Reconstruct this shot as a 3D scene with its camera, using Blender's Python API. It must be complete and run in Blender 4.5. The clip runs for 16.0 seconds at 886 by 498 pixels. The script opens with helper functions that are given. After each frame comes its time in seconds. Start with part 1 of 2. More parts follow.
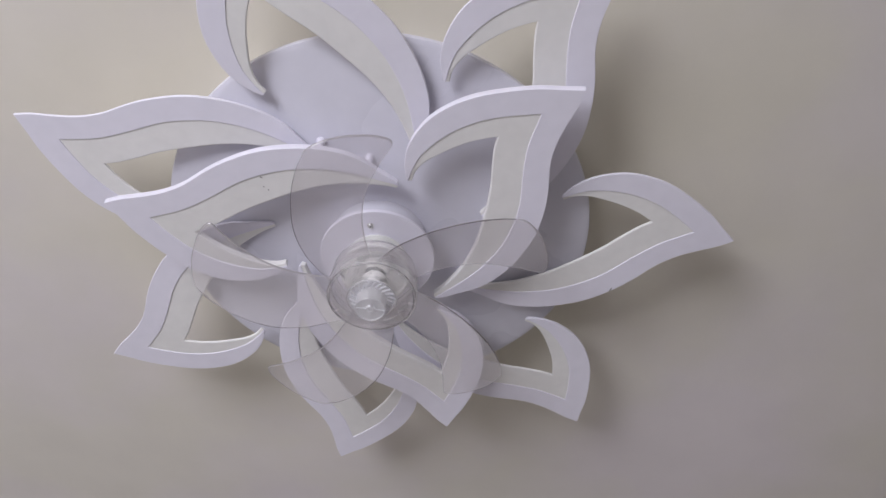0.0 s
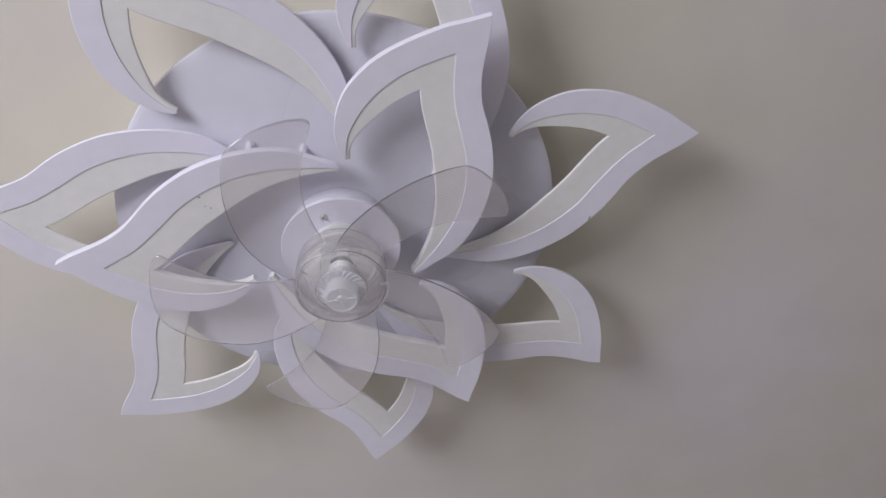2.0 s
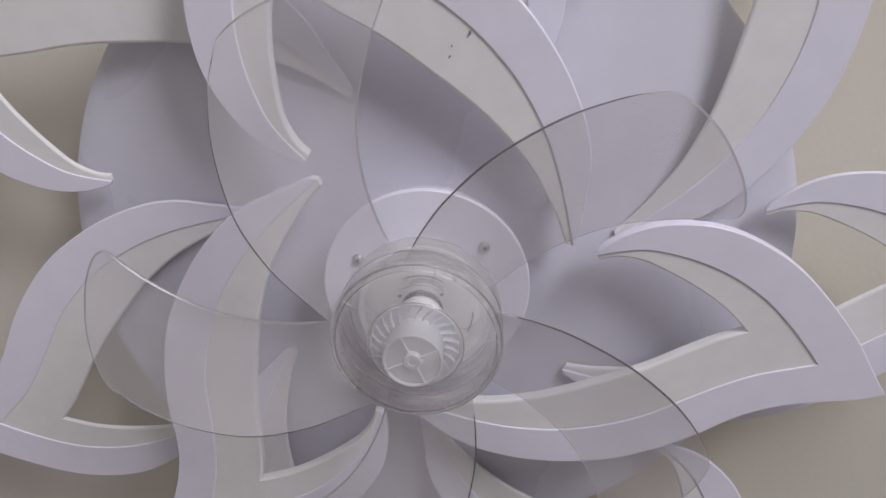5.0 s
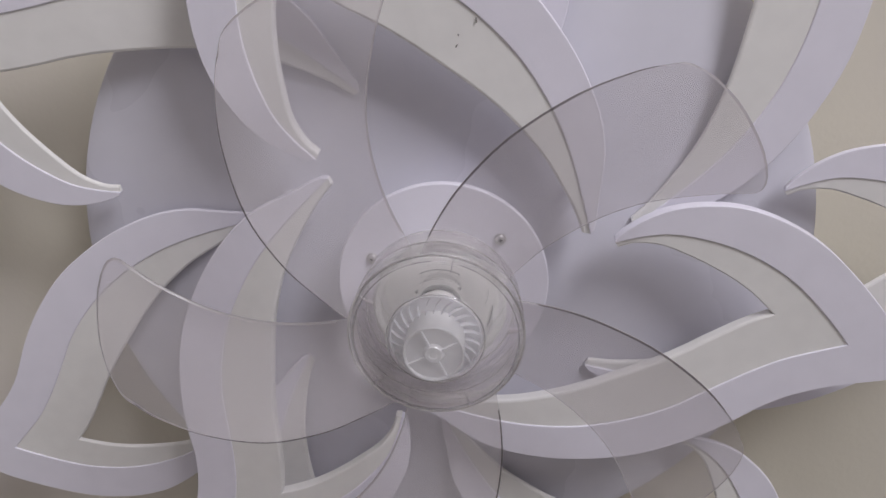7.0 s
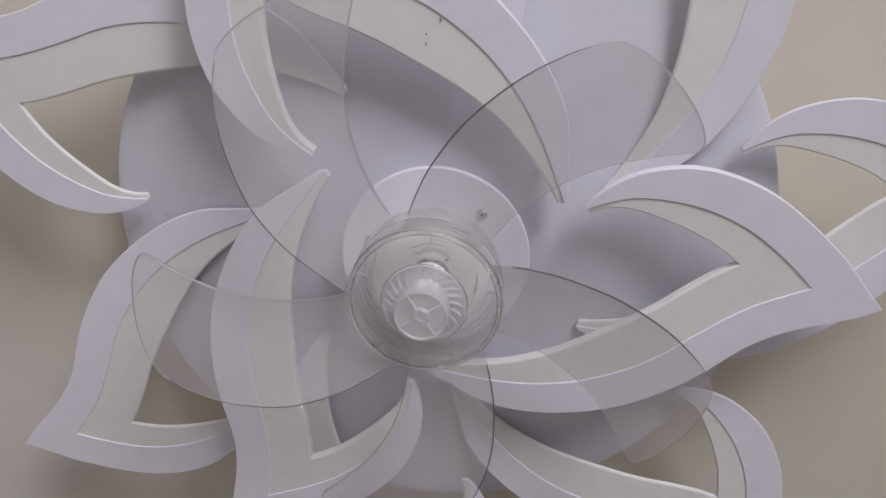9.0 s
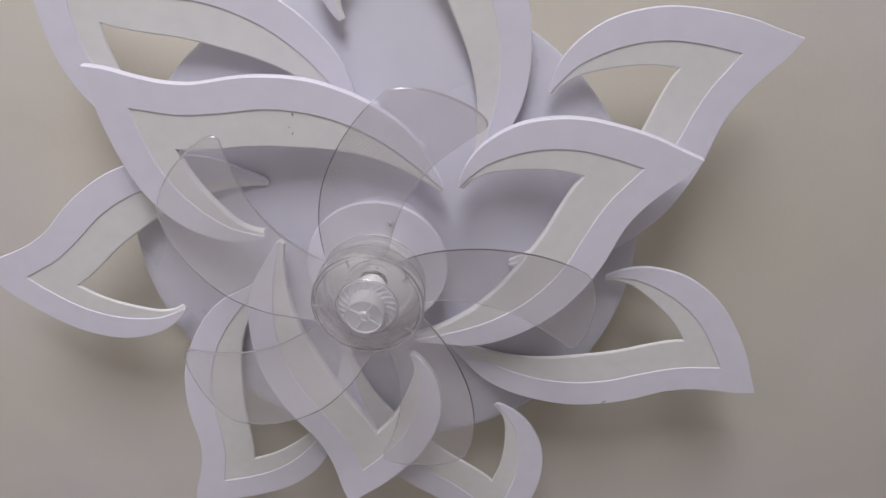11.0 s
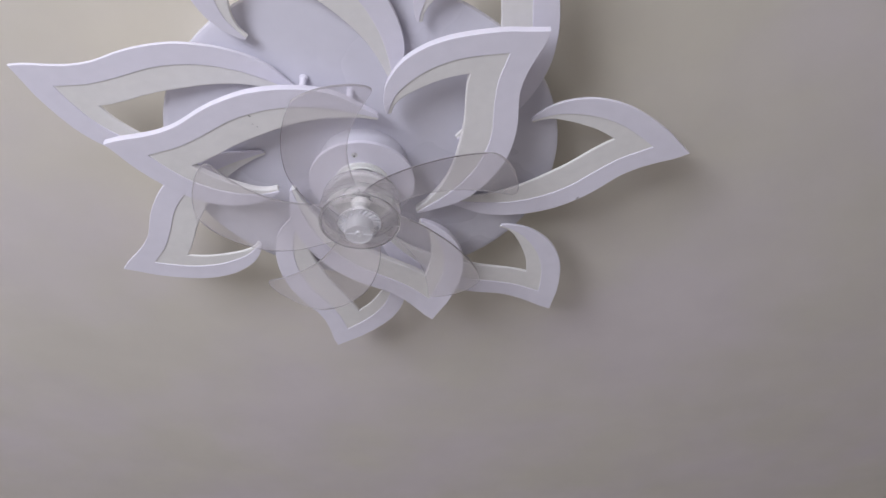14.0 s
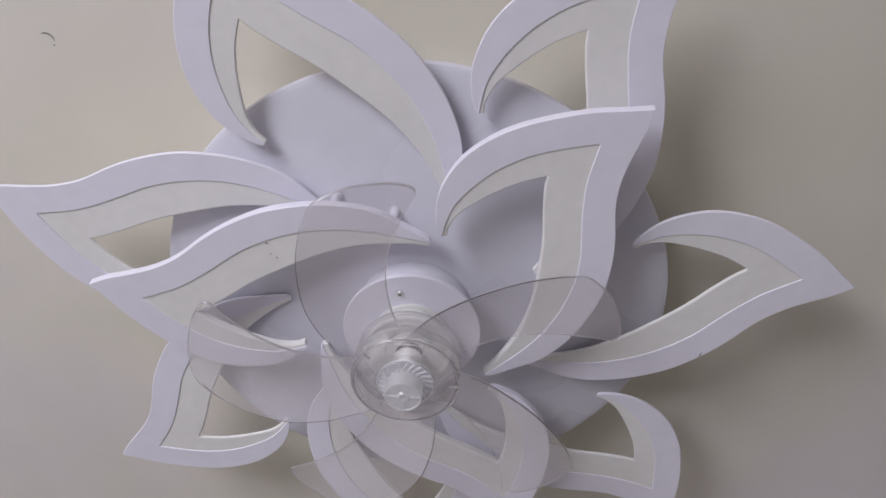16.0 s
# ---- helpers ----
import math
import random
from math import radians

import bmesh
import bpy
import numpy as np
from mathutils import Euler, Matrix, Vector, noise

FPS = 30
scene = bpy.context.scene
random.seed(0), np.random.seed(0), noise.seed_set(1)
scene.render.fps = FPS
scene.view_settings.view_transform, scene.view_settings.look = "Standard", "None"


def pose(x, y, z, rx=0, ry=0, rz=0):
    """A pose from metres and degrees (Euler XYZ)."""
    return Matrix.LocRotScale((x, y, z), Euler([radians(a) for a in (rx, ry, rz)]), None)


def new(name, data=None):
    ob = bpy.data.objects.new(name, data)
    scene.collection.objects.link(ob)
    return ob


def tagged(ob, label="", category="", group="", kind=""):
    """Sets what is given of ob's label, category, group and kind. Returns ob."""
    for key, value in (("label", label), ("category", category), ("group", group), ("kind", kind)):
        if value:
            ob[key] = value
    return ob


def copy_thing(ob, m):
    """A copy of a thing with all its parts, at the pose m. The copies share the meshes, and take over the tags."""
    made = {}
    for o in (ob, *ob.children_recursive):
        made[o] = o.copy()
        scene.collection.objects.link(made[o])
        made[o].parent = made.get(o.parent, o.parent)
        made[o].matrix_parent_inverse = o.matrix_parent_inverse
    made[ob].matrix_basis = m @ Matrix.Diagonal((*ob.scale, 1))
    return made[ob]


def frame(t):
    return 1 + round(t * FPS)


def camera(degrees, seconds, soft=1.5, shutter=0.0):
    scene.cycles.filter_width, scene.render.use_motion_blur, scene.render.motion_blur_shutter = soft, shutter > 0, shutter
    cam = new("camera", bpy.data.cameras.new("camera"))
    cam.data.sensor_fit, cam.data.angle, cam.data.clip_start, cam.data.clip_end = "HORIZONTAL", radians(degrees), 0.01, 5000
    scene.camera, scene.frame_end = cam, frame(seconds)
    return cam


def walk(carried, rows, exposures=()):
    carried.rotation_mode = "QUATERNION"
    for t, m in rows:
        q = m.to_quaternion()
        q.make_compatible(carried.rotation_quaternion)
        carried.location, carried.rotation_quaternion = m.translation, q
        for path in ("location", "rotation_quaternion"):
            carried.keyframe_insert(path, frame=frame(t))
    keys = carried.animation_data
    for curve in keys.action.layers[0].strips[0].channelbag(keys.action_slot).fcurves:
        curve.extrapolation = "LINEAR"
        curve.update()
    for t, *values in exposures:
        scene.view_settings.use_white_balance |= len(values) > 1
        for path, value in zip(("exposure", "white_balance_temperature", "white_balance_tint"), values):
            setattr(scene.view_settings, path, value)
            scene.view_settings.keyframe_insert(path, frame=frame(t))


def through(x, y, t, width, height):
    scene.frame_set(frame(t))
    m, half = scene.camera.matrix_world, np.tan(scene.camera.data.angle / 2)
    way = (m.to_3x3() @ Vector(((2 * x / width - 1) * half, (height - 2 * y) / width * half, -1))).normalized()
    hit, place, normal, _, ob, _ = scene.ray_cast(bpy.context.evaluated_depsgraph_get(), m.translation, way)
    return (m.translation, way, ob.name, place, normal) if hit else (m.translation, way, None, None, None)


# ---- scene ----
# ---- camera ----
cam = camera(59.8, 16.0, soft=1.5)
ROWS = [
    (0, 0.0982, -0.6420, 1.7740, 141.92, -1.21, -0.53),
    (0.5, 0.1321, -0.6653, 1.7855, 143.20, 4.69, 6.46),
    (1, 0.1880, -0.6529, 1.7803, 144.45, 8.99, 12.34),
    (1.5, 0.1947, -0.6149, 1.7752, 143.04, 8.22, 14.25),
    (2, 0.1779, -0.5753, 1.7773, 142.48, 6.18, 12.90),
    (2.3, 0.1410, -0.5304, 1.7947, 142.73, 4.33, 9.57),
    (2.5, 0.0980, -0.4918, 1.8079, 143.08, 2.38, 5.20),
    (3, -0.0221, -0.3848, 1.8620, 146.51, -0.47, -9.83),
    (3.5, -0.1058, -0.3255, 1.8936, 148.11, -0.96, -27.30),
    (4, -0.1316, -0.2803, 1.9670, 149.90, -2.98, -41.10),
    (4.3, -0.1577, -0.2266, 2.0044, 151.52, -2.91, -50.27),
    (4.5, -0.1697, -0.2097, 2.0257, 153.00, -3.56, -54.69),
    (5, -0.1963, -0.1754, 2.0659, 155.72, -3.78, -58.21),
    (5.2, -0.1995, -0.1610, 2.0702, 156.35, -3.26, -58.29),
    (7.3, -0.1777, -0.1578, 2.0630, 157.64, -3.61, -55.15),
    (7.5, -0.1772, -0.1601, 2.0603, 157.71, -3.84, -54.96),
    (8, -0.1691, -0.1511, 2.0495, 157.72, -3.75, -54.47),
    (8.5, -0.1583, -0.1720, 2.0265, 157.08, -4.37, -53.27),
    (9, -0.1554, -0.2016, 2.0042, 157.10, -5.02, -50.41),
    (9.5, -0.1430, -0.2119, 1.9722, 155.84, -5.32, -46.54),
    (10, -0.1343, -0.2822, 1.9550, 156.67, -5.43, -41.30),
    (10.2, -0.1335, -0.3078, 1.9380, 156.21, -4.72, -39.08),
    (12.3, 0.0672, -0.6585, 1.7443, 142.81, 2.06, 2.38),
    (12.5, 0.0516, -0.7037, 1.7405, 141.44, 3.22, 3.60),
    (13, -0.0111, -0.8006, 1.7326, 136.62, 5.62, 2.78),
    (13.5, -0.0010, -0.8418, 1.7400, 133.21, 5.82, 0.17),
    (14, 0.0998, -0.7830, 1.7768, 130.34, 1.26, 0.08),
    (14.5, 0.2009, -0.7605, 1.7963, 131.84, -3.22, 5.30),
    (15, 0.2223, -0.7227, 1.8124, 134.65, -4.26, 8.77),
    (15.5, 0.1757, -0.6491, 1.8450, 140.17, -3.82, 7.42),
    (16, 0.1147, -0.5440, 1.9202, 145.94, -3.05, 4.77),
# end of rows
]
EXPOSURES = [(0.0, 0.02, 6480, 9.5), (1.0, 0.0, 6440, 10), (2.5, -0.02, 6430, 10), (3.5, 0.0, 6470, 10.5), (5.0, -0.10, 6560, 10), (7.5, -0.12, 6720, 9), (10.0, -0.09, 6700, 9),
             (12.5, 0.0, 6480, 9.5), (14.0, 0.06, 6380, 10), (15.0, 0.03, 6370, 10.5), (16.0, -0.11, 6470, 10)]
walk(cam, [(t, pose(*row)) for t, *row in ROWS], EXPOSURES)

# ---- light ----
BASE = 2.6      # height of the outer petals' tips
CEILING = 2.7   # underside of the ceiling
WEST, EAST, SOUTH, NORTH = -2.4, 2.3, -2.3, 2.3

world = bpy.data.worlds.new("daylight")
scene.world = world
world.use_nodes = True
sky = world.node_tree.nodes.new("ShaderNodeTexSky")
sky.sky_type, sky.sun_disc = "NISHITA", False
sky.sun_elevation, sky.sun_rotation = radians(40), radians(60)
world.node_tree.links.new(sky.outputs["Color"], world.node_tree.nodes["Background"].inputs["Color"])
world.node_tree.nodes["Background"].inputs["Strength"].default_value = 0.1

WIN_X0, WIN_X1, WIN_Z0, WIN_Z1 = -1.70, -0.60, 0.60, 1.90   # the glazed opening in the south wall


def daylight(name, watts, colour, sx, sy, m):
    data = bpy.data.lights.new(name, "AREA")
    data.shape, data.size, data.size_y, data.energy, data.color = "RECTANGLE", sx, sy, watts, colour
    ob = new(name, data)
    ob.matrix_world = m
    return ob


daylight("window_daylight", 70, (0.893, 0.893, 1.0), WIN_X1 - WIN_X0 - 0.1, WIN_Z1 - WIN_Z0 - 0.1,
         pose((WIN_X0 + WIN_X1) / 2, SOUTH - 0.02, (WIN_Z0 + WIN_Z1) / 2, 90, 0, 0))


# ---- materials ----
def material(name, colour, rough=0.5, metal=0.0, vary=0.06, grain=60.0, stain=4.0, bump=0.0, bump_scale=200.0, coat=0.0, second=None, through=0.0, halo=None):
    """A principled surface whose colour and roughness vary at two scales, with fine relief."""
    mat = bpy.data.materials.new(name)
    mat.use_nodes = True
    tree = mat.node_tree
    n, link = tree.nodes, tree.links.new
    shader = n["Principled BSDF"]
    shader.inputs["Metallic"].default_value = metal
    shader.inputs["Coat Weight"].default_value = coat
    place = n.new("ShaderNodeTexCoord")
    small, large = n.new("ShaderNodeTexNoise"), n.new("ShaderNodeTexNoise")
    small.inputs["Scale"].default_value, small.inputs["Detail"].default_value = grain, 6
    large.inputs["Scale"].default_value, large.inputs["Detail"].default_value = stain, 3
    both = n.new("ShaderNodeMath")
    both.operation = "ADD"
    span = n.new("ShaderNodeMapRange")
    span.inputs["From Min"].default_value, span.inputs["From Max"].default_value = 0.7, 1.3
    span.inputs["To Min"].default_value, span.inputs["To Max"].default_value = 1 - vary, 1 + vary
    tint = n.new("ShaderNodeVectorMath")
    tint.operation = "SCALE"
    tint.inputs[0].default_value = colour
    if second:
        # uneven ageing of the paint, between two hues
        age, hue = n.new("ShaderNodeTexNoise"), n.new("ShaderNodeValToRGB")
        age.inputs["Scale"].default_value, age.inputs["Detail"].default_value = 2.6, 4
        hue.color_ramp.elements[0].position, hue.color_ramp.elements[1].position = 0.36, 0.64
        hue.color_ramp.elements[0].color, hue.color_ramp.elements[1].color = (*colour, 1), (*second, 1)
        link(place.outputs["Object"], age.inputs["Vector"])
        link(age.outputs["Fac"], hue.inputs["Fac"])
        link(hue.outputs["Color"], tint.inputs[0])
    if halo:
        # warmer tint round the lamp, with an uneven outline
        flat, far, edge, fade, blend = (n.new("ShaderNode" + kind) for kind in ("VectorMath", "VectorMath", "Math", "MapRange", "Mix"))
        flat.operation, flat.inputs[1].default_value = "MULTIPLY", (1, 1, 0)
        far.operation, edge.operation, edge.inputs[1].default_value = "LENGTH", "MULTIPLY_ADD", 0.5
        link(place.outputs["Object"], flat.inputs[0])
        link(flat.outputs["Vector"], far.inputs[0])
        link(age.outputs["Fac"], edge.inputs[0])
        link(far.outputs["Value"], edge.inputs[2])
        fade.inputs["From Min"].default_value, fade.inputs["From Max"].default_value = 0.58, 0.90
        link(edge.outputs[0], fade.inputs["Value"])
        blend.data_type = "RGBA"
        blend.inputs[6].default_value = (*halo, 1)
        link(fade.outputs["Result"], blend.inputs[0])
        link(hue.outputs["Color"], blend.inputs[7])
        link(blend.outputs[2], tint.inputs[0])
    for tex in (small, large):
        link(place.outputs["Object"], tex.inputs["Vector"])
    link(small.outputs["Fac"], both.inputs[0])
    link(large.outputs["Fac"], both.inputs[1])
    link(both.outputs[0], span.inputs["Value"])
    link(span.outputs["Result"], tint.inputs["Scale"])
    link(tint.outputs["Vector"], shader.inputs["Base Color"])
    gloss = n.new("ShaderNodeMapRange")
    gloss.inputs["To Min"].default_value, gloss.inputs["To Max"].default_value = max(rough - 0.06, 0.02), min(rough + 0.06, 1)
    link(large.outputs["Fac"], gloss.inputs["Value"])
    link(gloss.outputs["Result"], shader.inputs["Roughness"])
    if bump:
        relief, fine = n.new("ShaderNodeBump"), n.new("ShaderNodeTexNoise")
        fine.inputs["Scale"].default_value, fine.inputs["Detail"].default_value = bump_scale, 4
        relief.inputs["Strength"].default_value, relief.inputs["Distance"].default_value = bump, 0.002
        link(place.outputs["Object"], fine.inputs["Vector"])
        link(fine.outputs["Fac"], relief.inputs["Height"])
        link(relief.outputs["Normal"], shader.inputs["Normal"])
    if through:
        # milky sheet: part of the light comes out on the far side
        spread, mix = n.new("ShaderNodeBsdfTranslucent"), n.new("ShaderNodeMixShader")
        link(tint.outputs["Vector"], spread.inputs["Color"])
        mix.inputs["Fac"].default_value = through
        link(shader.outputs[0], mix.inputs[1])
        link(spread.outputs[0], mix.inputs[2])
        link(mix.outputs[0], n["Material Output"].inputs["Surface"])
    return mat


def clear_plastic(name, tint, haze, haze_colour, rough=0.06, shine=0.035, glow=0.0):
    """Thin clear plastic: light goes straight through, with Fresnel gloss and a faint milky haze. glow: the share of light that it scatters on to its far side."""
    mat = bpy.data.materials.new(name)
    mat.use_nodes = True
    tree = mat.node_tree
    n, link = tree.nodes, tree.links.new
    n.remove(n["Principled BSDF"])
    clear, gloss, milk = n.new("ShaderNodeBsdfTransparent"), n.new("ShaderNodeBsdfGlossy"), n.new("ShaderNodeBsdfDiffuse")
    clear.inputs["Color"].default_value = (*tint, 1)
    gloss.inputs["Roughness"].default_value = rough
    milk.inputs["Color"].default_value = (*haze_colour, 1)
    place, smear = n.new("ShaderNodeTexCoord"), n.new("ShaderNodeTexNoise")
    smear.inputs["Scale"].default_value, smear.inputs["Detail"].default_value = 18, 5
    link(place.outputs["Object"], smear.inputs["Vector"])
    amount = n.new("ShaderNodeMapRange")
    amount.inputs["To Min"].default_value, amount.inputs["To Max"].default_value = haze * 0.6, haze * 1.4
    link(smear.outputs["Fac"], amount.inputs["Value"])
    facing, steep, fres = n.new("ShaderNodeLayerWeight"), n.new("ShaderNodeMath"), n.new("ShaderNodeMapRange")
    steep.operation = "POWER"
    steep.inputs[1].default_value = 3.5
    fres.inputs["To Min"].default_value, fres.inputs["To Max"].default_value = shine, 0.4
    link(facing.outputs["Facing"], steep.inputs[0])
    link(steep.outputs[0], fres.inputs["Value"])
    first, second = n.new("ShaderNodeMixShader"), n.new("ShaderNodeMixShader")
    link(amount.outputs["Result"], first.inputs["Fac"])
    body = clear
    if glow:
        spread, body = n.new("ShaderNodeBsdfTranslucent"), n.new("ShaderNodeMixShader")
        spread.inputs["Color"].default_value = (*haze_colour, 1)
        body.inputs["Fac"].default_value = glow
        link(clear.outputs[0], body.inputs[1])
        link(spread.outputs[0], body.inputs[2])
    link(body.outputs[0], first.inputs[1])
    link(milk.outputs[0], first.inputs[2])
    link(fres.outputs["Result"], second.inputs["Fac"])
    link(first.outputs[0], second.inputs[1])
    link(gloss.outputs[0], second.inputs[2])
    link(second.outputs[0], n["Material Output"].inputs["Surface"])
    return mat


def clear_glass(name, tint, rough, haze, haze_colour):
    """Thick clear moulded plastic: it bends light a little, with a faint milky bloom."""
    mat = clear_plastic(name, tint, haze, haze_colour, rough, 0.06)
    n, link = mat.node_tree.nodes, mat.node_tree.links.new
    glass, mix = n.new("ShaderNodeBsdfGlass"), n.new("ShaderNodeMixShader")
    glass.inputs["Color"].default_value, glass.inputs["IOR"].default_value, glass.inputs["Roughness"].default_value = (*tint, 1), 1.46, rough
    mix.inputs["Fac"].default_value = 0.7
    out = n["Material Output"].inputs["Surface"]
    link(out.links[0].from_socket, mix.inputs[1])
    link(glass.outputs[0], mix.inputs[2])
    link(mix.outputs[0], out)
    return mat


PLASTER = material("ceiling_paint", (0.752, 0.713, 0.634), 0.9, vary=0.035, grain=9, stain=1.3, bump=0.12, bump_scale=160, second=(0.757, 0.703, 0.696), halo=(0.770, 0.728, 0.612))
WALL = material("wall_paint", (0.64, 0.62, 0.59), 0.9, vary=0.04, grain=12, stain=1.5, bump=0.1)
FLOOR = material("floor_tile", (0.29, 0.27, 0.25), 0.35, vary=0.08, grain=7, stain=2)
WHITE = material("white_lacquer", (0.872, 0.850, 0.935), 0.38, vary=0.025, grain=45, stain=6, bump=0.03, bump_scale=400)
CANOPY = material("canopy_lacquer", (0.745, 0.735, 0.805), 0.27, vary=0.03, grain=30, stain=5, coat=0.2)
CREAM = material("diffuser_silicone", (0.925, 0.912, 0.885), 0.5, vary=0.03, grain=60, stain=8, through=0.06)
MOTOR = material("motor_white", (0.86, 0.865, 0.83), 0.45, vary=0.03)
# motor white toned down: the dimness inside the hub is put into the colour
MOTOR_DIM = material("motor_white_dimmed", (0.70, 0.695, 0.67), 0.4, vary=0.04)
STEEL = material("screw_steel", (0.82, 0.81, 0.80), 0.32, 1.0, vary=0.1, grain=900, stain=200)
DARK = material("black_plastic", (0.03, 0.03, 0.035), 0.5, vary=0.1)
STAIN = material("grey_scuff", (0.25, 0.23, 0.22), 0.9, vary=0.2, grain=700, stain=200)
CLEAR = clear_plastic("clear_blade", (0.972, 0.965, 0.970), 0.155, (0.89, 0.855, 0.87), 0.24, 0.04)
# blade plastic tinted dark: the refracted dark line of the leading edge, as colour
EDGE = clear_plastic("clear_edge_shaded", (0.10, 0.075, 0.075), 0.03, (0.92, 0.88, 0.89), 0.20, 0.12, glow=0.20)
# same plastic tinted paler: light caught along the other edges, as colour
TRAIL = clear_plastic("clear_edge_lit", (0.46, 0.42, 0.43), 0.16, (0.97, 0.94, 0.95), 0.25, 0.10, glow=0.46)
SHELL = clear_glass("clear_shell", (0.997, 0.990, 0.990), 0.025, 0.045, (0.96, 0.93, 0.93))
LINE = clear_plastic("clear_bead", (0.93, 0.92, 0.92), 0.30, (0.97, 0.96, 0.96), 0.10, 0.55)
FROST = clear_plastic("frosted_plastic", (0.985, 0.98, 0.985), 0.34, (0.97, 0.965, 0.98), 0.20, 0.10, glow=0.5)
FRAME = material("window_paint", (0.8, 0.8, 0.8), 0.4)
PANE = clear_plastic("window_glass", (0.97, 0.98, 0.98), 0.01, (0.8, 0.8, 0.8), 0.02)


# ---- mesh helpers ----
def link_mesh(name, bm, mats, parent=None, label="", smooth=35):
    bmesh.ops.recalc_face_normals(bm, faces=bm.faces)
    mesh = bpy.data.meshes.new(name)
    bm.to_mesh(mesh)
    bm.free()
    for mat in mats if isinstance(mats, (list, tuple)) else [mats]:
        mesh.materials.append(mat)
    if smooth:
        mesh.polygons.foreach_set("use_smooth", [True] * len(mesh.polygons))
        mesh.set_sharp_from_angle(angle=radians(smooth))
    ob = new(name, mesh)
    if parent is not None:
        ob.parent = parent
    return tagged(ob, label)


def part(name, bm, mats, parent, label="", smooth=35):
    return link_mesh(name, bm, mats, parent, label, smooth)


def box(bm, x0, x1, y0, y1, z0, z1, bevel=0.0):
    got = bmesh.ops.create_cube(bm, size=1, matrix=Matrix.Translation(((x0 + x1) / 2, (y0 + y1) / 2, (z0 + z1) / 2))
                                @ Matrix.Diagonal((x1 - x0, y1 - y0, z1 - z0, 1)))
    if bevel:
        edges = list({e for v in got["verts"] for e in v.link_edges})
        bmesh.ops.bevel(bm, geom=edges, offset=bevel, segments=2, affect="EDGES")


def lathe(bm, profile, steps=72, closed=False):
    """Turns a line of (radius, height) about the z axis."""
    rings = []
    for r, z in profile:
        if r < 1e-6:
            rings.append([bm.verts.new((0, 0, z))] * steps)
        else:
            rings.append([bm.verts.new((r * math.cos(math.tau * i / steps), r * math.sin(math.tau * i / steps), z)) for i in range(steps)])
    pairs = list(zip(rings, rings[1:])) + ([(rings[-1], rings[0])] if closed else [])
    for a, b in pairs:
        for i in range(steps):
            j = (i + 1) % steps
            ring = []
            for v in (a[i], a[j], b[j], b[i]):
                if v not in ring:
                    ring.append(v)
            if len(ring) > 2:
                bm.faces.new(ring)


def curve(points, count):
    """count points, evenly far apart, on a smooth line through the given ones."""
    p = np.array(points, float)
    q = np.vstack([2 * p[0] - p[1], p, 2 * p[-1] - p[-2]])
    fine = []
    for i in range(1, len(q) - 2):
        for u in np.linspace(0, 1, 24, endpoint=False):
            fine.append(0.5 * (2 * q[i] + (q[i + 1] - q[i - 1]) * u + (2 * q[i - 1] - 5 * q[i] + 4 * q[i + 1] - q[i + 2]) * u**2
                               + (3 * q[i] - q[i - 1] - 3 * q[i + 1] + q[i + 2]) * u**3))
    fine = np.array(fine + [p[-1]])
    far = np.r_[0, np.cumsum(np.linalg.norm(np.diff(fine, axis=0), axis=1))]
    at = np.linspace(0, far[-1], count)
    return np.stack([np.interp(at, far, fine[:, k]) for k in range(p.shape[1])], 1)


# ---- room ----
def wall(name, *extent):
    bm = bmesh.new()
    box(bm, *extent)
    return tagged(link_mesh(name, bm, WALL, smooth=0), "plain cream painted wall of the room", "wall", kind="structure")


T = 0.15
bm = bmesh.new()
box(bm, WEST - T, EAST + T, SOUTH - T, NORTH + T, CEILING, CEILING + 0.15)
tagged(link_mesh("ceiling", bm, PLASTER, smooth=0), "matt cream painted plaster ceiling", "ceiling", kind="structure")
bm = bmesh.new()
box(bm, WEST - T, EAST + T, SOUTH - T, NORTH + T, -0.1, 0.0)
tagged(link_mesh("floor", bm, FLOOR, smooth=0), "pale beige polished floor", "floor", kind="structure")
wall("wall_east", EAST, EAST + T, SOUTH - T, NORTH + T, 0, CEILING)
wall("wall_west", WEST - T, WEST, SOUTH - T, NORTH + T, 0, CEILING)
wall("wall_north", WEST, EAST, NORTH, NORTH + T, 0, CEILING)
bm = bmesh.new()
for x0, x1, z0, z1 in ((WEST, WIN_X0, 0, CEILING), (WIN_X1, EAST, 0, CEILING), (WIN_X0, WIN_X1, 0, WIN_Z0), (WIN_X0, WIN_X1, WIN_Z1, CEILING)):
    box(bm, x0, x1, SOUTH - T, SOUTH, z0, z1)
tagged(link_mesh("wall_south", bm, WALL, smooth=0), "plain cream painted wall with a wide window", "wall", kind="structure")

window = tagged(new("window_1"), "wide window with a white painted frame", "window", kind="structure")
bm = bmesh.new()
Y0, Y1, MID = SOUTH - 0.12, SOUTH - 0.06, (WIN_X0 + WIN_X1) / 2
for x0, x1, z0, z1 in ((WIN_X0, WIN_X0 + 0.05, WIN_Z0, WIN_Z1), (WIN_X1 - 0.05, WIN_X1, WIN_Z0, WIN_Z1), (MID - 0.03, MID + 0.03, WIN_Z0 + 0.05, WIN_Z1 - 0.05),
                       (WIN_X0 + 0.05, WIN_X1 - 0.05, WIN_Z0, WIN_Z0 + 0.05), (WIN_X0 + 0.05, WIN_X1 - 0.05, WIN_Z1 - 0.05, WIN_Z1)):
    box(bm, x0, x1, Y0, Y1, z0, z1, 0.004)
part("window_frame", bm, FRAME, window)
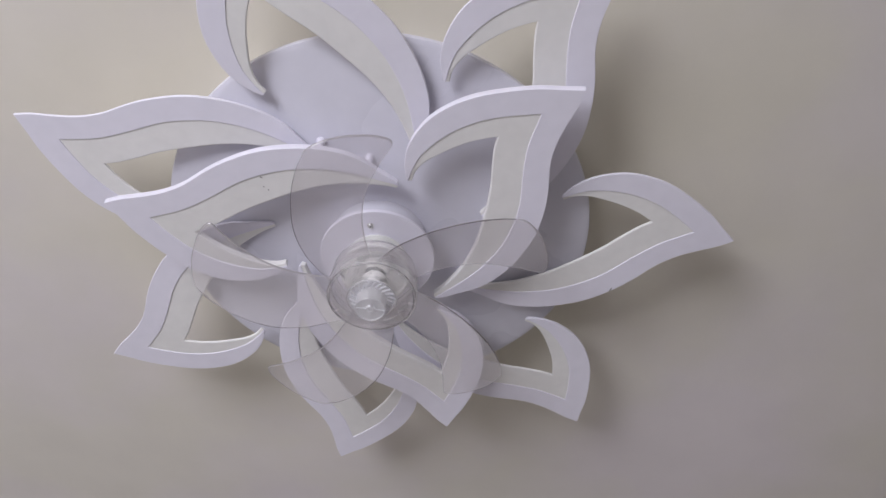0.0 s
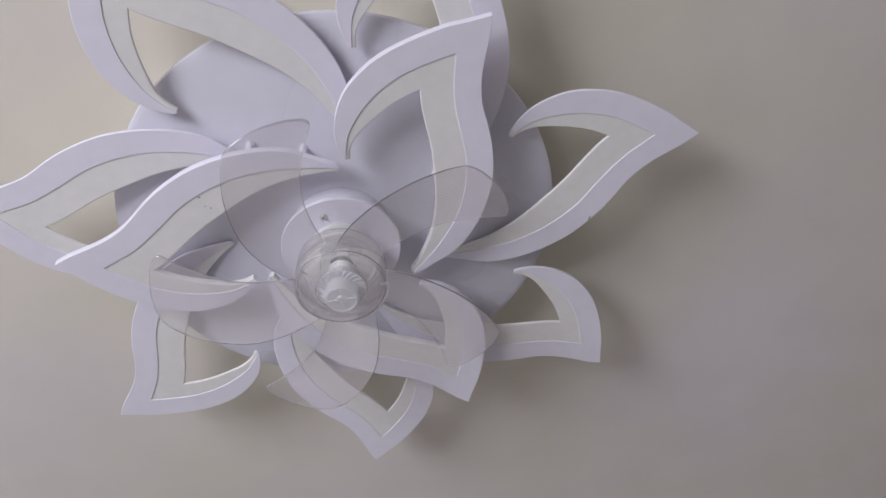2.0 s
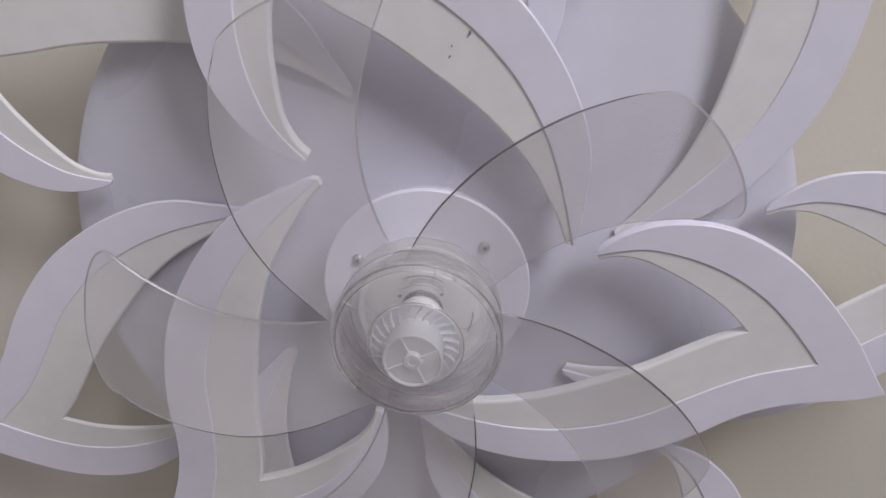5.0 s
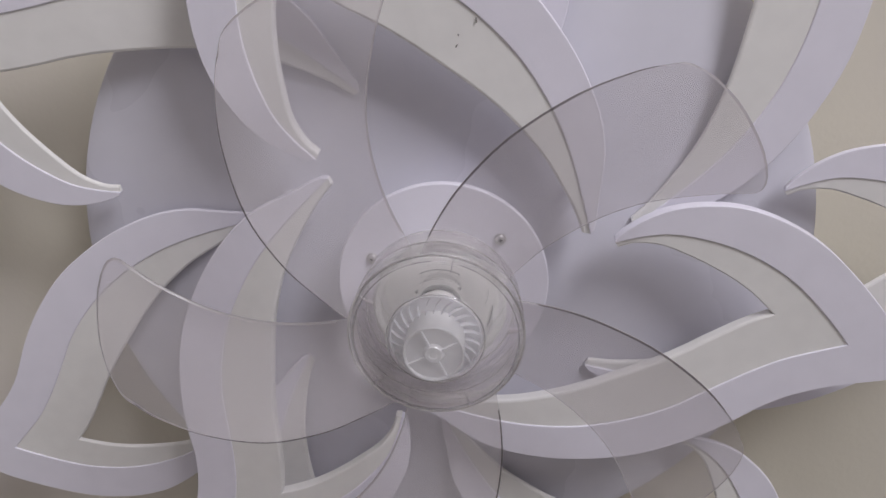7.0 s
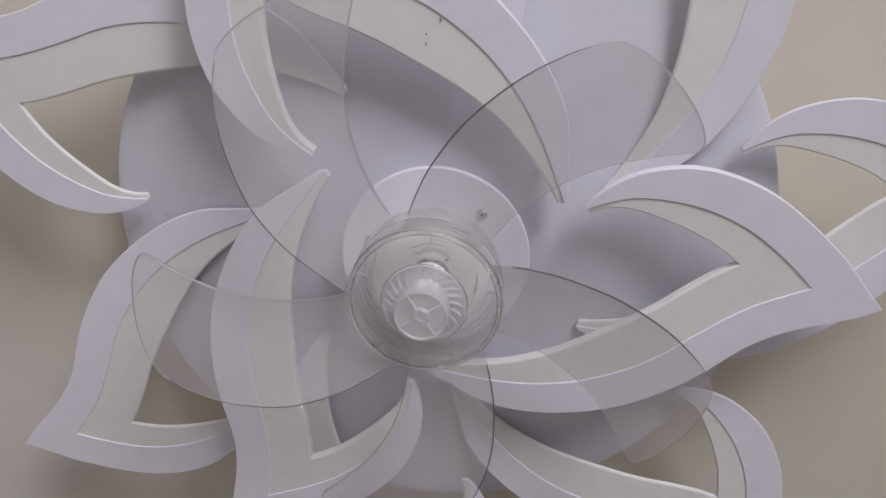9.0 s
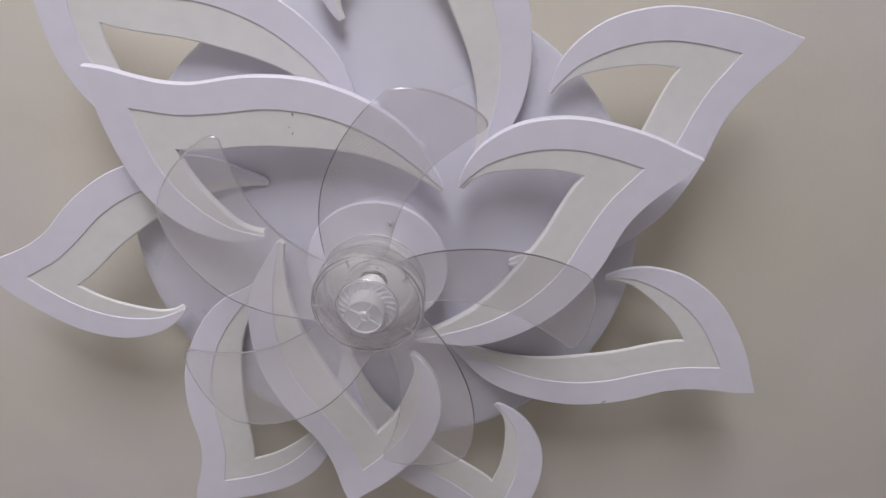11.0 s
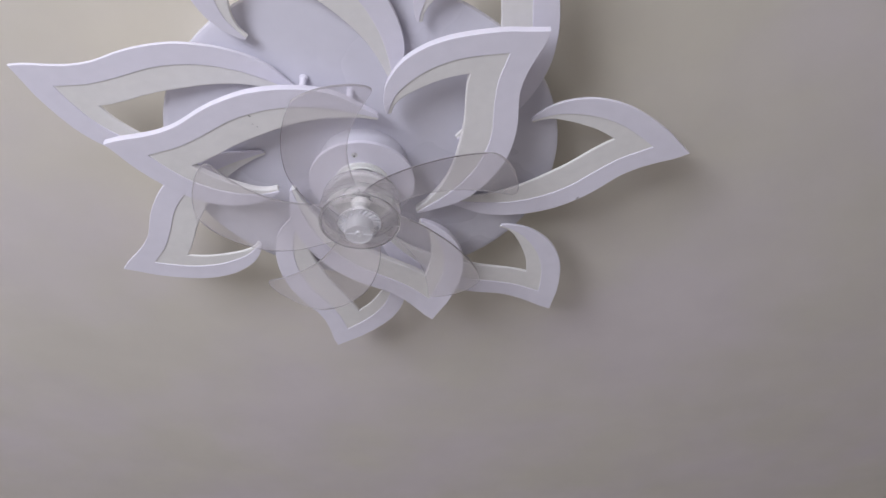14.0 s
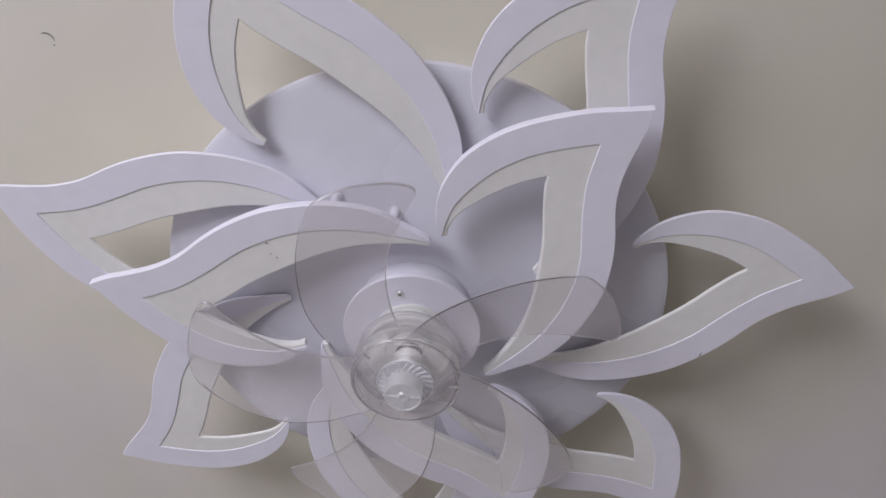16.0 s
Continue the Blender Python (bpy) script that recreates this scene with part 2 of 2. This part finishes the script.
for x0, x1 in ((WIN_X0 + 0.05, MID - 0.03), (MID + 0.03, WIN_X1 - 0.05)):
    bm = bmesh.new()
    box(bm, x0, x1, SOUTH - 0.093, SOUTH - 0.087, WIN_Z0 + 0.05, WIN_Z1 - 0.05)
    part("pane", bm, PANE, window, smooth=0).visible_shadow = False
bm = bmesh.new()
box(bm, WIN_X0, WIN_X1, SOUTH - 0.058, SOUTH + 0.03, WIN_Z0 - 0.02, WIN_Z0 + 0.004, 0.003)
part("window_sill", bm, FRAME, window)

# ---- the lamp ----
lamp = new("ceiling_fan_lamp")
lamp.location = (0, 0, BASE)
tagged(lamp, "white flower-shaped ceiling lamp with open petals and clear fan blades", "ceiling lamp")

# canopy: a wide shallow dish, its low middle hiding the fan's fixing
bm = bmesh.new()
lathe(bm, [(0, 0.012), (0.06, 0.0125), (0.12, 0.0152), (0.18, 0.0205), (0.23, 0.0262), (0.265, 0.0308), (0.281, 0.0332), (0.2865, 0.0342), (0.2888, 0.0354), (0.2895, 0.0375),
           (0.2895, 0.0420), (0.2880, 0.0435), (0.262, 0.0435), (0.26, 0.046), (0.26, 0.0995), (0, 0.0995)], 128)
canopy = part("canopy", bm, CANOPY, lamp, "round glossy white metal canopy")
canopy.location = (-0.001, 0.0046, 0)   # hung a little off the fan's axis

# petals: lines in millimetres from the tip, x along the petal's axis
OUT_SHORT = [(0, 0), (-18, -18), (-31, -32), (-43, -43), (-66, -61), (-92, -78), (-117, -89), (-145, -95.5), (-170, -95.5), (-198, -88.5), (-218, -77), (-232.5, -63), (-237, -56.5)]
OUT_LONG = [(0, 0), (-18, 10), (-44, 20), (-69, 31.5), (-94, 49), (-121, 77), (-145, 97.5), (-176, 117.5), (-206, 129.5), (-240, 137.5), (-275, 139.5), (-302, 135), (-325, 125), (-343, 117.5), (-353.5, 112.5)]
IN_SHORT = [(-56, -11), (-70, -23), (-91, -39), (-112, -52), (-137, -62), (-160, -67), (-182, -68.5), (-203, -67), (-222, -60.5), (-236.5, -53.5)]
IN_LONG = [(-56, -11), (-75, -1), (-94, 9.5), (-112, 23), (-129, 38), (-148, 56), (-161, 68), (-182, 82.5), (-206, 95), (-232, 104.5), (-265, 111), (-297, 112.5), (-330, 110.5), (-356.5, 108)]
STRIP_SHORT = [(-114, -23), (-126, -31), (-140, -39), (-160, -47), (-185, -54), (-205, -57.5), (-222, -55.5), (-233.5, -50)]
STRIP_LONG = [(-114, -23), (-129, -13), (-151, 6), (-167, 21), (-184, 35), (-202, 48), (-230, 67), (-255, 81), (-288, 94), (-330, 102), (-354, 103)]
STATIONS = 44


def loft(bm, rows, ends=True):
    """Skins rings of points, and closes both ends."""
    rings = [[bm.verts.new(p) for p in row] for row in rows]
    for a, b in zip(rings, rings[1:]):
        for i in range(len(a)):
            j = (i + 1) % len(a)
            bm.faces.new((a[i], a[j], b[j], b[i]))
    if ends:
        bm.faces.new(rings[0])
        bm.faces.new(rings[-1][::-1])


def band(outer_short, outer_long, inner_short, inner_long, heights, bevel, inner_bevel=0.0):
    """A flat band between two lines, from the short arm's end round the tip to the long arm's end."""
    outer = np.vstack([curve(outer_short, STATIONS)[::-1], curve(outer_long, STATIONS)[1:]]) / 1000
    inner = np.vstack([curve(inner_short, STATIONS)[::-1], curve(inner_long, STATIONS)[1:]]) / 1000
    bm = bmesh.new()
    rows = []
    low_out, low_in, top = heights
    inner_bevel = inner_bevel or bevel
    for a, b in zip(outer, inner):
        wide = max(np.linalg.norm(b - a), 1e-4)
        c, d = min(bevel / wide, 0.3), min(inner_bevel / wide, 0.4)
        at = lambda u: a + (b - a) * u
        rows.append([(*at(0), top), (*at(0), low_out + bevel), (*at(c), low_out), (*at(1 - d), low_in), (*at(1 - d * 0.3), low_in + inner_bevel * 0.3), (*at(1), low_in + inner_bevel), (*at(1), top)])
    loft(bm, rows)
    return bm


def make_petal(thick):
    rim = part("petal", band(OUT_SHORT, OUT_LONG, IN_SHORT, IN_LONG, (0, 0, thick), 0.0007, 0.0008), WHITE, lamp, "white lacquered open petal frame", smooth=14)
    part("diffuser", band(IN_SHORT, IN_LONG, STRIP_SHORT, STRIP_LONG, (0.0012, 0.0014, thick + 0.001), 0.0001, 0.0022), CREAM, rim,
         "cream light strip along the petal's inner edge", smooth=14)
    return rim


def petal_pose(angle, radius, height, turn, rise):
    """Places a petal by its tip; the arms rise towards the canopy."""
    return pose(0, 0, 0, 0, 0, angle) @ pose(radius, 0, height, 0, rise, turn)


INNER = (-166.1, -45.7, 74.05)
OUTER = (-2.0, -105.4, -54.3, 49.3, 100.4, 151.8, -156.8)
inner_petal = make_petal(0.0092)
inner_petal.matrix_basis = petal_pose(INNER[0], 0.3515, -0.0350, -0.4, 3.0)
for angle in INNER[1:]:
    copy_thing(inner_petal, petal_pose(angle, 0.3515, -0.0350, -0.4, 3.0))
outer_petal = make_petal(0.0038)
outer_petal.matrix_basis = petal_pose(OUTER[0], 0.4769, 0.0012, 3.4, 1.65)
for angle in OUTER[1:]:
    copy_thing(outer_petal, petal_pose(angle, 0.4769, 0.0012, 3.4, 1.65))


def mark_on(petal, name, mat, x, y, z, sx, sy, turn, label):
    """A tiny flaw on a petal, at a place in the lamp."""
    bm = bmesh.new()
    lathe(bm, [(0, -0.0003), (0.7, -0.0003), (1.0, 0), (0.8, 0.0005), (0, 0.0005)], 9)
    bmesh.ops.scale(bm, vec=(sx, sy, 1), verts=bm.verts)
    ob = part(name, bm, mat, petal, label)
    ob.matrix_basis = petal.matrix_basis.inverted() @ pose(x, y, z, 0, 0, turn)


for x, y, z, sx, sy, turn in ((-0.1395, -0.1212, -0.0252, 0.0018, 0.0007, 30), (-0.1330, -0.1015, -0.0234, 0.0014, 0.0005, 70),
                              (-0.1382, -0.1064, -0.0238, 0.0008, 0.0005, 10)):
    mark_on(inner_petal, "speck", STAIN, x, y, z, sx, sy, turn, "dark speck of dirt")
mark_on(outer_petal, "nick", STAIN, 0.3255, 0.0765, 0.0057, 0.0045, 0.0010, 120, "small dark nick in the edge")

# posts that carry the petals
def make_post(length):
    bm = bmesh.new()
    lathe(bm, [(0, 0), (0.0042, 0), (0.0046, 0.0006), (0.0046, length - 0.003), (0.0062, length - 0.002), (0.0062, length), (0, length)], 20)
    return part("post", bm, WHITE, lamp)


inner_post = make_post(0.036)
spots = [(a, 0.35 - 0.248, 0.1285) for a in INNER] + [(a, 0.0385, 0.1220) for a in INNER]
for i, (angle, x, y) in enumerate(spots):
    m = pose(0, 0, 0, 0, 0, angle) @ pose(x, y, -0.0185)
    if i == 0:
        inner_post.matrix_basis = m
    else:
        copy_thing(inner_post, m)
outer_post = make_post(0.016)
outer_post.matrix_basis = pose(0, 0, 0, 0, 0, OUTER[0]) @ pose(0.190, 0.098, 0.0115)
for angle in OUTER[1:]:
    copy_thing(outer_post, pose(0, 0, 0, 0, 0, angle) @ pose(0.190, 0.098, 0.0115))

# fan fixing: collar, plate and screws
bm = bmesh.new()
lathe(bm, [(0, 0.014), (0.064, 0.014), (0.0645, 0.010), (0.062, 0.004), (0.0605, -0.004), (0.0605, -0.020), (0.058, -0.024), (0, -0.024)], 96)
part("collar", bm, CANOPY, lamp, "white round collar under the canopy")
bm = bmesh.new()
lathe(bm, [(0, -0.0242), (0.0752, -0.0242), (0.076, -0.025), (0.076, -0.0292), (0.0752, -0.030), (0.034, -0.030), (0, -0.030)], 96)
part("mounting_plate", bm, WHITE, lamp, "flat round white mounting plate")


def make_screw():
    bm = bmesh.new()
    lathe(bm, [(0, -0.0028), (0.0014, -0.0028), (0.0026, -0.0022), (0.0032, -0.0008), (0.0034, 0.0), (0.0044, 0.0), (0.0044, 0.0006), (0, 0.0006)], 20)
    screw = part("screw", bm, STEEL, lamp, "domed steel cross-head screw")
    bm = bmesh.new()
    box(bm, -0.0017, 0.0017, -0.0003, 0.0003, -0.00295, -0.0026)
    box(bm, -0.0003, 0.0003, -0.0017, 0.0017, -0.00296, -0.0026)
    part("slot", bm, DARK, screw, smooth=0)
    return screw


screw = make_screw()
screw.matrix_basis = pose(0.054 * math.cos(radians(-97)), 0.054 * math.sin(radians(-97)), -0.0305, 0, 0, 20)
for a in (24, 145):
    copy_thing(screw, pose(0.054 * math.cos(radians(a)), 0.054 * math.sin(radians(a)), -0.0305, 0, 0, a))

# motor
bm = bmesh.new()
lathe(bm, [(0, -0.0302), (0.0395, -0.0302), (0.0400, -0.0325), (0.0385, -0.0335), (0.0345, -0.0335), (0.0345, -0.0370), (0.0330, -0.0376), (0.0330, -0.0396), (0.0345, -0.0402),
           (0.0345, -0.0560), (0.0440, -0.0570), (0.0458, -0.0580), (0.0458, -0.0612), (0.0440, -0.0624),
           (0.0400, -0.0617), (0.0390, -0.0622), (0.0135, -0.0627), (0.0125, -0.0615), (0, -0.0615)], 72)
# the underside takes the dimmer white, as if shaded by the hub
for face in bm.faces:
    face.material_index = int(face.calc_center_median().z < -0.0605)
motor = part("motor", bm, [MOTOR, MOTOR_DIM], lamp, "white round fan motor")
bm = bmesh.new()
lathe(bm, [(0.0331, -0.0374), (0.0342, -0.0376), (0.0342, -0.0396), (0.0331, -0.0398)], 72)
part("groove", bm, DARK, motor, "dark joint round the motor")
bm = bmesh.new()
lathe(bm, [(0, -0.0618), (0.0138, -0.0618), (0.0138, -0.0640), (0.0132, -0.0646), (0, -0.0646)], 40)
part("bearing", bm, DARK, motor, "black bearing round the motor's shaft")
for a in (151, -97, 27):
    bm = bmesh.new()
    lathe(bm, [(0, -0.0004), (0.0012, -0.0004), (0.0012, 0.0003), (0, 0.0003)], 14)
    part("hole", bm, DARK, motor).matrix_basis = pose(0.0172 * math.cos(radians(a)), 0.0172 * math.sin(radians(a)), -0.0627)
for radius, start, stop, wide in ((0.0258, 182, 244, 0.0003), (0.0350, 305, 332, 0.0004)):
    bm = bmesh.new()
    arcs = [radians(start + (stop - start) * i / 16) for i in range(17)]
    loft(bm, [[(q * math.cos(a), q * math.sin(a), z) for q, z in ((radius - wide, -0.0620), (radius + wide, -0.0620), (radius + wide, -0.0630), (radius - wide, -0.0630))] for a in arcs])
    part("seam", bm, DARK, motor, "thin dark curved seam")
bm = bmesh.new()
lathe(bm, [(0, -0.0640), (0.0060, -0.0640), (0.0060, -0.0712), (0.0136, -0.0716), (0.0142, -0.0724), (0.0142, -0.0760), (0.0100, -0.0800), (0.0086, -0.0850), (0.0086, -0.1045), (0, -0.1045)], 40)
part("shaft", bm, MOTOR_DIM, motor, "pale plastic sleeve on the fan shaft")

# clear hub that carries the blades: a thin drum and a thicker bowl below it
bm = bmesh.new()
lathe(bm, [(0.0462, -0.0572), (0.0470, -0.0568), (0.0508, -0.0576), (0.0535, -0.0598), (0.0550, -0.064), (0.0556, -0.0860),
           (0.0541, -0.0860), (0.0535, -0.065), (0.0522, -0.0612), (0.0502, -0.0594), (0.0466, -0.0588)], 96, closed=True)
hub = part("hub", bm, SHELL, lamp, "clear plastic drum that carries the blades")
hub.visible_shadow = False
bm = bmesh.new()
lathe(bm, [(0.0556, -0.0862), (0.0557, -0.100), (0.0553, -0.107), (0.0528, -0.1115), (0.048, -0.1130), (0.0300, -0.1120), (0.0285, -0.1095), (0.0300, -0.1085),
           (0.047, -0.1105), (0.0515, -0.1090), (0.0535, -0.105), (0.0541, -0.100), (0.0541, -0.0862)], 96, closed=True)
part("bowl", bm, SHELL, hub, "thicker shiny clear lower bowl").visible_shadow = False


def bead(radius, height, thick):
    """A thin round bead on the clear drum."""
    bm = bmesh.new()
    lathe(bm, [(radius + thick * math.cos(radians(a)), height + thick * math.sin(radians(a))) for a in range(0, 360, 45)], 96, closed=True)
    part("bead", bm, LINE, hub, "bright moulded edge of the drum")


for radius, height, thick in ((0.0556, -0.1080, 0.0009), (0.0557, -0.0865, 0.0005), (0.0522, -0.0584, 0.0006), (0.0310, -0.1121, 0.0005)):
    bead(radius, height, thick)
for k in range(5):
    bm = bmesh.new()
    box(bm, 0.0450, 0.0540, -0.0003, 0.0003, -0.1095, -0.1065)
    part("rib", bm, TRAIL, hub, smooth=0).matrix_basis = pose(0, 0, 0, 0, 0, -62 + 72 * k)

# five clear blades: each edge is (radius, degrees, height)
EDGE_A = [(0.0550, -0.4, -0.1055), (0.080, 11.6, -0.1087), (0.105, 19.4, -0.1137), (0.138, 28.1, -0.1172), (0.173, 37.0, -0.1149), (0.200, 43.8, -0.1104), (0.2120, 47.3, -0.1067)]
TIP = [(0.2120, 47.3, -0.1067), (0.2172, 48.6, -0.1059), (0.2208, 50.6, -0.1047), (0.2238, 54.5, -0.1023), (0.2250, 60.1, -0.0989), (0.2238, 66.8, -0.0948), (0.2215, 71.0, -0.0922), (0.2185, 73.3, -0.0908), (0.2145, 74.3, -0.0902), (0.2095, 74.3, -0.0902)]
EDGE_B = [(0.0545, 64.5, -0.0895), (0.086, 61.4, -0.0900), (0.119, 62.7, -0.0914), (0.151, 66.0, -0.0916), (0.184, 70.7, -0.0918), (0.2095, 74.3, -0.0902)]
BLADES = (-156.0, -83.0, -9.9, 61.1, 132.7)   # where each blade's leading edge leaves the hub


def make_blade():
    flat = lambda line: [(r * math.cos(radians(a)), r * math.sin(radians(a)), z) for r, a, z in line]
    fine = 400
    low, high, end = curve(flat(EDGE_A), fine + 1), curve(flat(EDGE_B), fine + 1), curve(flat(TIP), fine + 1)
    us = [i / 26 * 0.992 for i in range(27)] + [1.0]
    vs = [0.0, 0.015, 0.03, 0.05, 0.08, 0.12, 0.18, 0.26, 0.34, 0.42, 0.5, 0.58, 0.66, 0.74, 0.82, 0.88, 0.92, 0.95, 0.97, 0.986, 1.0]
    rows, cols = len(us), len(vs)
    grid = np.zeros((rows, cols, 3))
    for i, u in enumerate(us):
        a, b = low[round(u * fine)], high[round(u * fine)]
        for j, v in enumerate(vs):
            straight = a * (1 - v) + b * v
            bulge = (end[round(v * fine)] - (end[0] * (1 - v) + end[-1] * v)) * u**3
            # at the root the blade follows the round drum
            want = np.hypot(*a[:2]) * (1 - v) + np.hypot(*b[:2]) * v
            root = np.array([*(straight[:2] * (want / np.hypot(*straight[:2]) - 1) * (1 - u) ** 2), 0])
            sag = 0.006 * math.sin(math.pi * v) * math.sin(math.pi * min(u * 0.9 + 0.1, 1))
            grid[i, j] = straight + bulge + root + np.array([0, 0, sag])
    bm = bmesh.new()
    half = 0.0011
    rim = lambda i, j: j in (0, cols - 1) or i == rows - 1
    lo = [[bm.verts.new(grid[i, j] - np.array([0, 0, half * (0.1 if rim(i, j) else 1)])) for j in range(cols)] for i in range(rows)]
    hi = [[bm.verts.new(grid[i, j] + np.array([0, 0, half])) for j in range(cols)] for i in range(rows)]
    for i in range(rows - 1):
        for j in range(cols - 1):
            # leading edge gets the dark tint, trailing edge and tip the lit one
            side = 0 if i < 2 else 2 if j == cols - 2 else 2 if i == rows - 2 else int(j == 0)
            bm.faces.new((lo[i][j], lo[i][j + 1], lo[i + 1][j + 1], lo[i + 1][j])).material_index = side
            bm.faces.new((hi[i][j], hi[i + 1][j], hi[i + 1][j + 1], hi[i][j + 1]))
    border = [(i, 0) for i in range(rows)] + [(rows - 1, j) for j in range(1, cols)] + [(i, cols - 1) for i in range(rows - 2, -1, -1)] \
        + [(0, j) for j in range(cols - 2, 0, -1)]
    for (i, j), (k, l) in zip(border, border[1:] + border[:1]):
        bm.faces.new((lo[i][j], lo[k][l], hi[k][l], hi[i][j])).material_index = 0 if i + k == 0 else 2
    return part("fan_blade", bm, [CLEAR, EDGE, TRAIL], lamp, "clear curved plastic fan blade", smooth=20)


blade = make_blade()
blade.matrix_basis = pose(0, 0, 0, 0, 0, BLADES[0])
for angle in BLADES[1:]:
    copy_thing(blade, pose(0, 0, 0, 0, 0, angle))

# frosted impeller cap below the drum
bm = bmesh.new()
lathe(bm, [(0.0180, -0.1060), (0.0288, -0.1060), (0.0294, -0.1066), (0.0294, -0.1112), (0.0290, -0.1116), (0.0284, -0.1112), (0.0282, -0.1085), (0.0180, -0.1088)], 72, closed=True)
impeller = part("impeller", bm, FROST, lamp, "frosted white plastic impeller cap")
bm = bmesh.new()
lathe(bm, [(0.0186, -0.1085), (0.0190, -0.1295), (0.0187, -0.1308), (0.0180, -0.1312), (0.0174, -0.1308), (0.0171, -0.1293), (0.0066, -0.1291), (0.0056, -0.1310), (0.0050, -0.1316), (0.0028, -0.1316), (0.0024, -0.1310), (0, -0.1310)], 64)
cup = part("cup", bm, FROST, impeller)
for k in range(4):
    bm = bmesh.new()
    box(bm, 0.0045, 0.0174, -0.0008, 0.0008, -0.1308, -0.1288, 0.0002)
    part("spoke", bm, FROST, impeller, smooth=0).matrix_basis = pose(0, 0, 0, 0, 0, 7 + 90 * k)
bm = bmesh.new()
loft(bm, [[(0.0187, 0, -0.1083), (0.0187, 0.0006, -0.1083), (0.0187, 0.0006, -0.1135), (0.0187, 0, -0.1135)],
          [(0.0238, 0.0025, -0.1083), (0.0238, 0.0031, -0.1083), (0.0238, 0.0031, -0.1125), (0.0238, 0.0025, -0.1125)],
          [(0.0278, 0.0064, -0.1083), (0.0276, 0.0070, -0.1083), (0.0276, 0.0070, -0.1112), (0.0278, 0.0064, -0.1112)]])
vane = part("vane", bm, FROST, impeller)
for k in range(1, 24):
    copy_thing(vane, pose(0, 0, 0, 0, 0, 15 * k))

# a small scuff on the ceiling
bm = bmesh.new()
rows = []
for i in range(13):
    u = i / 12
    a = radians(-115 + 120 * u)
    w = 0.0009 * math.sin(math.pi * (0.08 + 0.84 * u)) ** 0.8
    rows.append([(r * math.cos(a), r * math.sin(a), z) for r, z in ((0.0085 - w, 0), (0.0085 + w, 0), (0.0085 + w, -0.0003), (0.0085 - w, -0.0003))])
loft(bm, rows)
for x, y, r in ((0.0068, 0.0052, 0.0009), (0.0058, 0.0058, 0.0005)):
    bmesh.ops.create_cone(bm, cap_ends=True, segments=8, radius1=r, radius2=r, depth=0.0004, matrix=Matrix.Translation((x, y, -0.0001)))
scuff = tagged(link_mesh("scuff", bm, STAIN), "small dark crescent scuff on the ceiling paint", "scuff")
scuff.matrix_world = pose(-0.3705, -0.308, CEILING)
